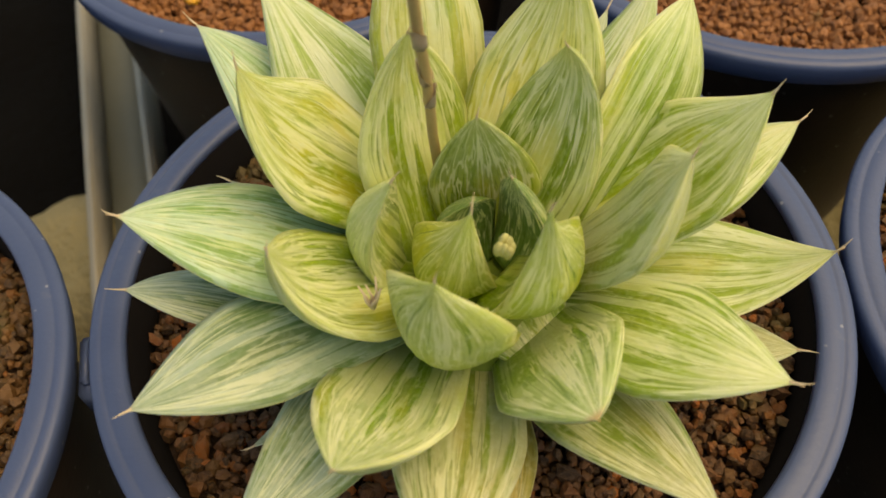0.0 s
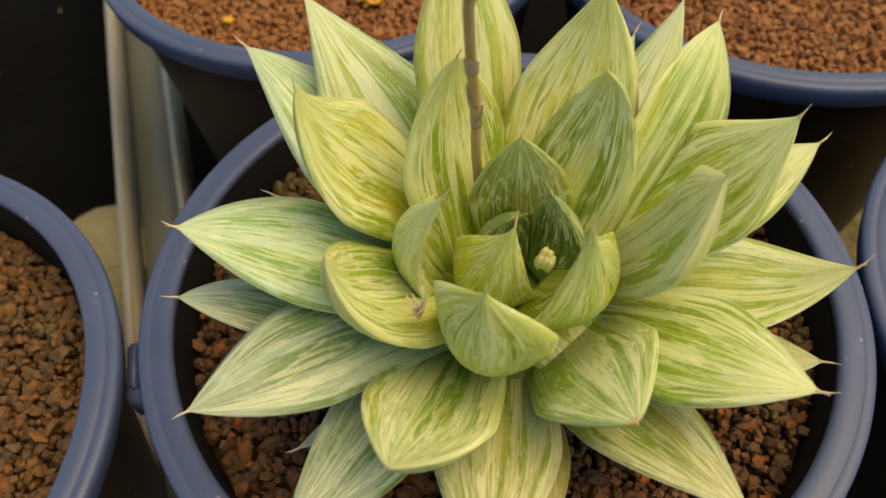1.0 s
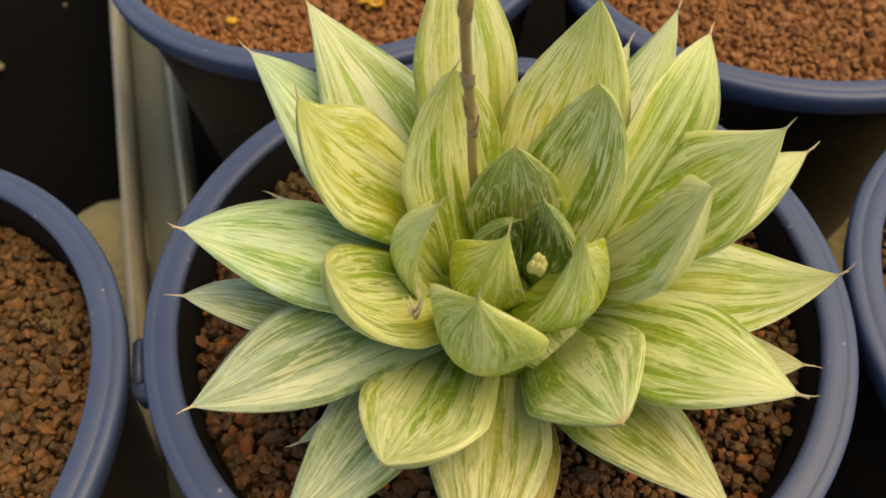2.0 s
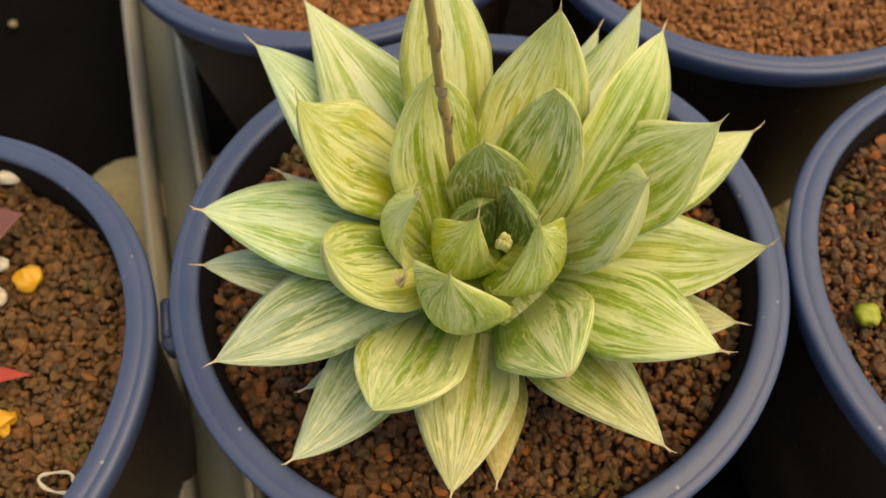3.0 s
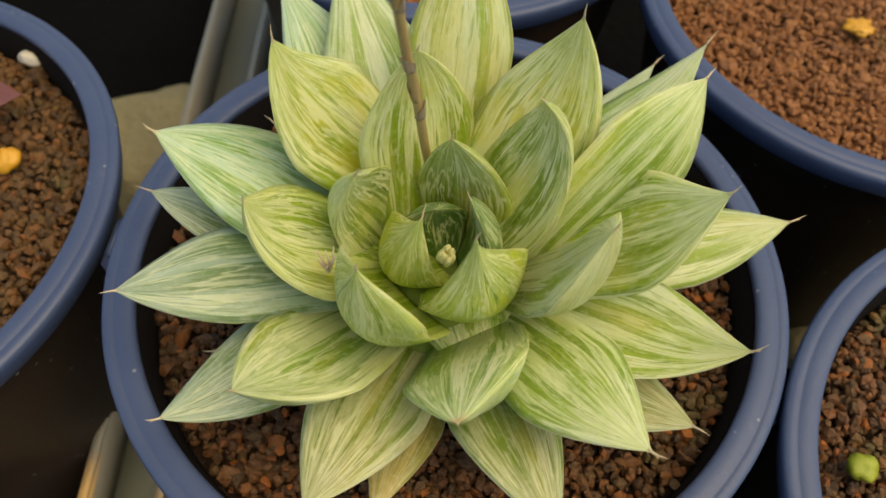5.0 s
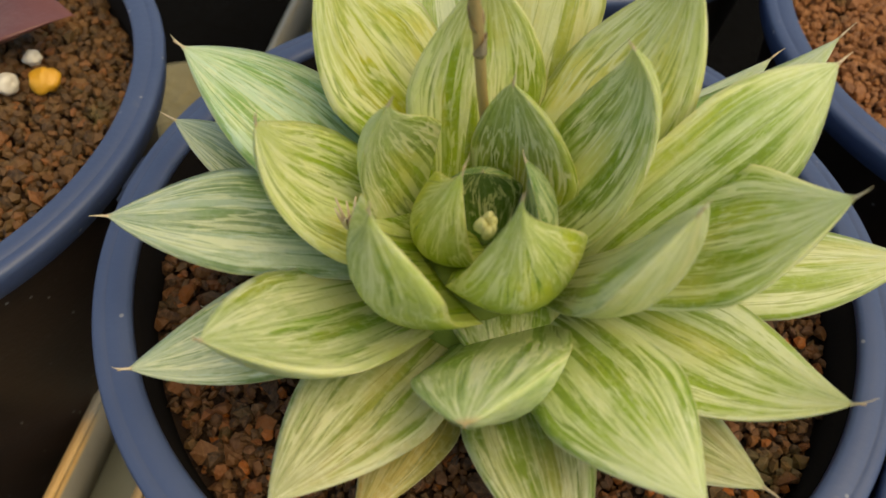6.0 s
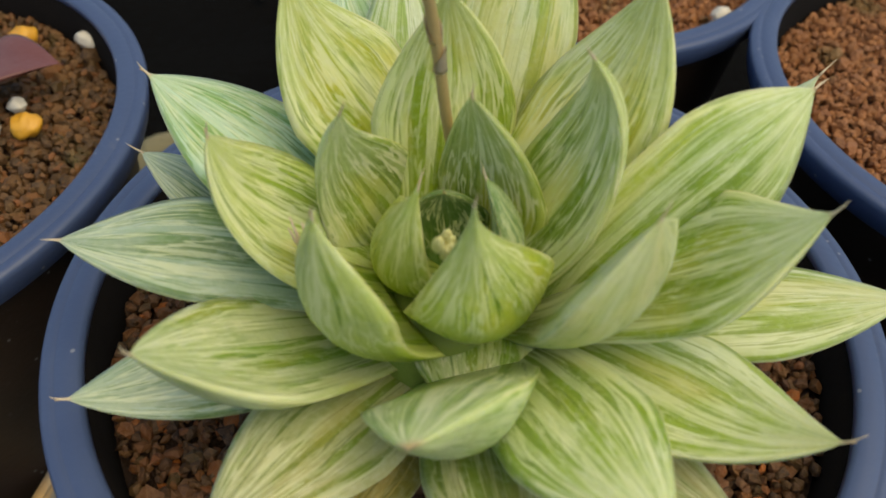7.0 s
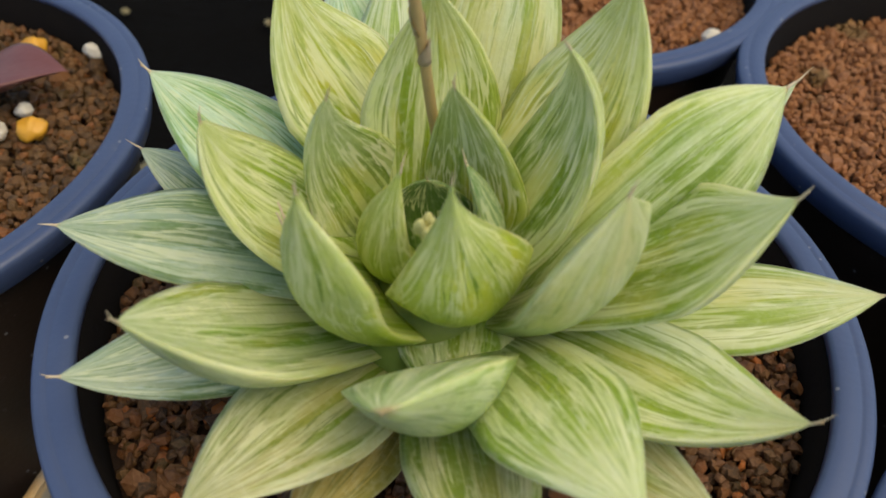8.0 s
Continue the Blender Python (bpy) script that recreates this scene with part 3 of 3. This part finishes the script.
# middle
leaf(plant, (-25.7, -1.4, 142.1), (-4.7, -0.3, 106.3), 18.7, "yellow", az=144, e0=43, e1=89, um=0.6, b=0.75, roll=18, cup=0.13, a=1.23, spike=0.29, ess=0.39, foot=0.49)
leaf(plant, (-5.9, 0.2, 144.4), (-3.2, -5.4, 107.4), 18.1, "yellow", az=115, e0=54, e1=122, um=0.5, b=0.75, roll=15, cup=0.09, a=1.73, spike=0.3, ess=0.43, foot=0.55)
leaf(plant, (12.6, 11.6, 146.8), (2.7, -4.1, 106.4), 18.2, "yellow", az=67, e0=58, e1=100, um=0.53, roll=9, cup=0.05, a=2.08, spike=0.3, ess=0.32, foot=0.55)
leaf(plant, (11, -2.7, 144.1), (4.6, -6.3, 109.5), 16, "green", az=56, e0=46, e1=132, um=0.4, b=0.75, roll=-1, cup=0.13, a=1.58, spike=0.32, ess=0.39, foot=0.55)
leaf(plant, (37.3, -0.5, 135.6), (6.6, -4, 104.2), 18.4, "cream", e0=31, e1=62, um=0.69, az=19, roll=3, cup=0.18, a=1.65, spike=0.3, ess=0.37, foot=0.54)
leaf(plant, (23.8, -14.8, 139.9), (10.5, -7.2, 108.1), 17.4, "warm", az=-13, e0=49, e1=79, um=0.69, b=0.75, roll=-2, cup=-0.0, a=1.61, spike=0.19, ess=0.39, foot=0.4)
leaf(plant, (12.8, -38.1, 125.8), (8.2, -11.8, 103.2), 18, "lime", e0=29, e1=27, um=0.6, b=0.75, ess=0.0, dome=0.12, thick=0.72, blunt=0.4, spike=0.17, end=0.99, bristle=0.6, az=-74, roll=24, cup=0.02, a=1.67, foot=0.68)
leaf(plant, (-13.6, -43.6, 127.2), (-5.2, -13.4, 100.4), 17.1, "meadow", e0=31, e1=59, um=0.57, b=0.8, az=-106, roll=-4, cup=0.29, a=2.4, spike=0.31, ess=0.19, foot=0.59)
leaf(plant, (-21.1, -22, 134.3), (-3.9, -9.8, 107.8), 18.8, "yellow", az=191, e0=37, e1=90, um=0.48, b=0.65, roll=11, cup=0.05, a=2.03, spike=0.31, ess=0.26, foot=0.56)
leaf(plant, (-7.3, -17.1, 139.4), (-7.8, -6.9, 107.9), 15.9, "green", e0=63, e1=116, um=0.3, b=0.65, az=164, roll=8, cup=0.2, a=1.2, spike=0.26, ess=0.45, foot=0.41)
leaf(plant, (1.3, -7.5, 138.6), (2.4, -5.1, 110.4), 15.1, "glass", e0=56, e1=116, um=0.39, b=0.75, az=81, roll=7, cup=0.06, a=1.89, spike=0.31, ess=0.32, foot=0.55)
leaf(plant, (-3.4, -28.1, 136.9), (-0.5, -18, 111), 16.1, "glass", e0=32, e1=79, um=0.65, ess=0.81, thick=0.45, az=-117, cup=0.33, end=0.95, spike=0.28, foot=0.92, roll=0, a=1.91)
# a short one that packs the middle
leaf(plant, (12.5, -23.0, 105.0), (5.5, -9.5, 108.0), 15, "lime", e0=4, e1=-18, um=0.45, foot=0.8, bristle=0)
# heart
leaf(plant, (0.6, -16, 133.2), (-0.3, -9.8, 112.6), 13.2, "glass", e0=30, e1=96, um=0.37, ess=0.88, az=-138, thick=0.6, cup=0.29, end=0.95, spike=0.28, foot=0.81, roll=9, a=1.9)
leaf(plant, (8.7, -20, 138), (5.9, -12.8, 115.6), 17.1, "glass", e0=31, e1=82, um=0.3, ess=1.0, az=-42, thick=0.55, cup=0.13, end=0.91, spike=0.3, foot=0.72, roll=2, a=1.9)
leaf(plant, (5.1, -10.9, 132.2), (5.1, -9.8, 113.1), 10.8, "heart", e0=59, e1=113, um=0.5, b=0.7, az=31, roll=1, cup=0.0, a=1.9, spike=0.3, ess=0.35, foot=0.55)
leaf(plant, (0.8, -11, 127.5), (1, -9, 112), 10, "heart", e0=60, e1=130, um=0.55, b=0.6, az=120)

# short stem under the rosette
part("stem", tube([(0.001, -0.008, 0.086), (0.001, -0.009, 0.098), (0.0015, -0.0105, 0.104), (0.002, -0.0115, 0.108), (0.003, -0.0120, 0.111), (0.003, -0.0120, 0.112)], [0.010, 0.0115, 0.0105, 0.0085, 0.0060, 0.002], 24), CORE, plant, "thick pale stem")

# flower stalk with papery bracts
stalk_pts = [Vector((-0.0030, 0.0015, 0.112)).lerp(Vector((-0.0049, -0.0100, 0.162)), k / 8) for k in range(9)]
stalk_pts += [stalk_pts[-1] + Vector((-0.0004 * k, -0.0016 * k, 0.0085 * k)) for k in range(1, 8)]
stalk_pts = [p + Vector((0.00012 * math.sin(i * 1.7), 0, 0)) for i, p in enumerate(stalk_pts)]
stalk = part("flower_stalk", tube(stalk_pts, [0.00068 - 0.000008 * i for i in range(len(stalk_pts))], 12), STALK, plant, "slender dry brown flower stalk")
for zb, turn in ((0.1375, 0.3), (0.1415, 2.6), (0.1475, 4.4), (0.1580, 1.0), (0.1690, 3.2), (0.1810, 5.0)):
    i = max(k for k in range(len(stalk_pts)) if stalk_pts[k].z <= zb)
    along = (stalk_pts[i + 1] - stalk_pts[i]).normalized()
    p = stalk_pts[i] + along * ((zb - stalk_pts[i].z) / along.z)
    out = Vector((math.cos(turn), math.sin(turn), 0))
    out = (out - along * out.dot(along)).normalized()
    side = along.cross(out)
    bm = bmesh.new()
    rows_ = []
    for a in range(6):
        u = a / 5
        open_ = 2.6 * (1 - u ** 1.4) + 0.12
        rows_.append([bm.verts.new(p + along * (0.0034 * u) + (0.00082 + 0.00022 * u * u) * (math.cos(v * open_) * out + math.sin(v * open_) * side)) for v in (-1, -0.66, -0.33, 0, 0.33, 0.66, 1)])
    for ra, rb in zip(rows_, rows_[1:]):
        for q in range(6):
            bm.faces.new((ra[q], ra[q + 1], rb[q + 1], rb[q]))
    bmesh.ops.solidify(bm, geom=bm.faces[:], thickness=0.00010)
    part("bract", bm, PAPER, stalk, "papery pinkish bract")

# new flower bud in the heart
bud = empty("flower_bud", (0.0043, -0.0172, 0.1272))
bud.parent = plant
for k in range(7):
    b = lump(0.0013, k, (0.46, 0.46, 1.0), 0.15, 2)
    bmesh.ops.transform(b, matrix=pose(0.0007 * math.cos(k * 0.9), 0.0007 * math.sin(k * 0.9), 0.0004 * (k % 3) - 0.0006, 14 * math.sin(k), 14 * math.cos(k), 50 * k), verts=b.verts[:])
    part("bud_scale", b, BUD, bud, "pale cream bud scale")

# shrivelled old stalk stub
stub = empty("dry_flower_stub", (0, 0, 0))
stub.parent = plant
for k in range(6):
    a = k * 1.05
    s = Vector((-0.0112, -0.0209, 0.1205))
    e = s + Vector((0.0013 * math.cos(a), 0.0013 * math.sin(a), 0.0042 + 0.0009 * math.sin(k * 2.3)))
    part("dry_strand", tube([s, s.lerp(e, 0.5) + Vector((0.0003 * math.sin(k), 0, 0)), e], [0.00030, 0.0002, 0.0001], 6), PAPER, stub, "dry brown strand")


# ---- small things in the neighbouring pots ----
def pellet(x, y, r, mat, label, seed, squash=(1, 1, 0.85), name="fertiliser_pellet", rough=0.30, freq=1.6):
    ob = part(name, lump(r, seed, squash, rough, 3, freq), mat, None)
    ob.location = (x, y, SOIL_Z + 0.0010 + r * squash[2] * 0.9)
    return tagged(ob, label, "pellet", "pellets on the soil")


pellet(-0.0875, -0.0044, 0.0026, YELLOW, "yellow-orange pellet lying on the clay granules", 1)
pellet(-0.0928, -0.0084, 0.0021, WHITE, "off-white pellet lying on the clay granules", 2)
pellet(-0.0945, -0.0007, 0.0016, WHITE, "off-white pellet lying on the clay granules", 3)
pellet(-0.1000, 0.0211, 0.0021, WHITE, "off-white pellet lying on the clay granules", 4, (1.2, 0.8, 0.8))
pellet(-0.1100, 0.0145, 0.0026, YELLOW, "yellow-orange pellet lying on the clay granules", 9)
pellet(0.0083, 0.1010, 0.0024, WHITE, "off-white pellet lying on the clay granules", 5)
pellet(0.0718, -0.0118, 0.0023, LIME, "lime-green pellet half sunk in the clay granules", 6)
for i, (x, y) in enumerate(((-0.0850, -0.0332), (-0.0270, 0.0860), (0.0675, 0.0950), (-0.0600, 0.0790))):
    pellet(x, y, 0.0026 if i < 3 else 0.0012, YELLOW, "crumpled yellow petal lying on the clay granules", 20 + i, (1.2, 0.9, 0.45), "fallen_petal", 0.9, 2.2)


def fallen_leaf(tip, base, width, mat, label, **shape):
    verts, faces, uvs, way = leaf_shape(Vector(tip) * 0.001, Vector(base) * 0.001, width * 0.001, **shape)
    return tagged(mesh_object("fallen_leaf", verts, faces, mat), label, "leaf")


fallen_leaf((-89.0, 7.6, 100.0), (-106.0, -4.0, 94.0), 16.0, RED_LEAF, "dark purple-red fleshy leaf resting on the soil", e0=38, e1=-8, thick=0.25, um=0.5, cup=0.25, spike=0.15)
fallen_leaf((-79.5, -25.0, 95.5), (-97.0, -25.0, 94.0), 4.5, BRIGHT_RED, "small bright red leaf lying on the soil", e0=10, e1=0, thick=0.3, um=0.4)
ring = [(-0.0716 + 0.0042 * math.cos(a * 0.7) + 0.0006 * a, -0.0440 + 0.0018 * math.sin(a * 0.7), SOIL_Z + 0.0032 + 0.0005 * math.sin(a * 1.9)) for a in [q * 0.25 for q in range(44)]]
tagged(part("dry_root", tube(ring, [0.00032 + 0.00008 * math.sin(q) for q in range(44)], 6), THREAD, None), "pale dry root curl lying on the soil", "root")

# stones on the ground between the pots
for x, y, r, seed in ((-0.108, 0.062, 0.030, 1), (0.125, 0.062, 0.034, 2)):
    st = part("stone", lump(r, seed, (1.2, 0.9, 0.55), 0.35, 4), STONE, None)
    st.location = (x, y, r * 0.42)
    tagged(st, "rounded beige mossy stone on the dark ground", "stone", "stones on the ground")
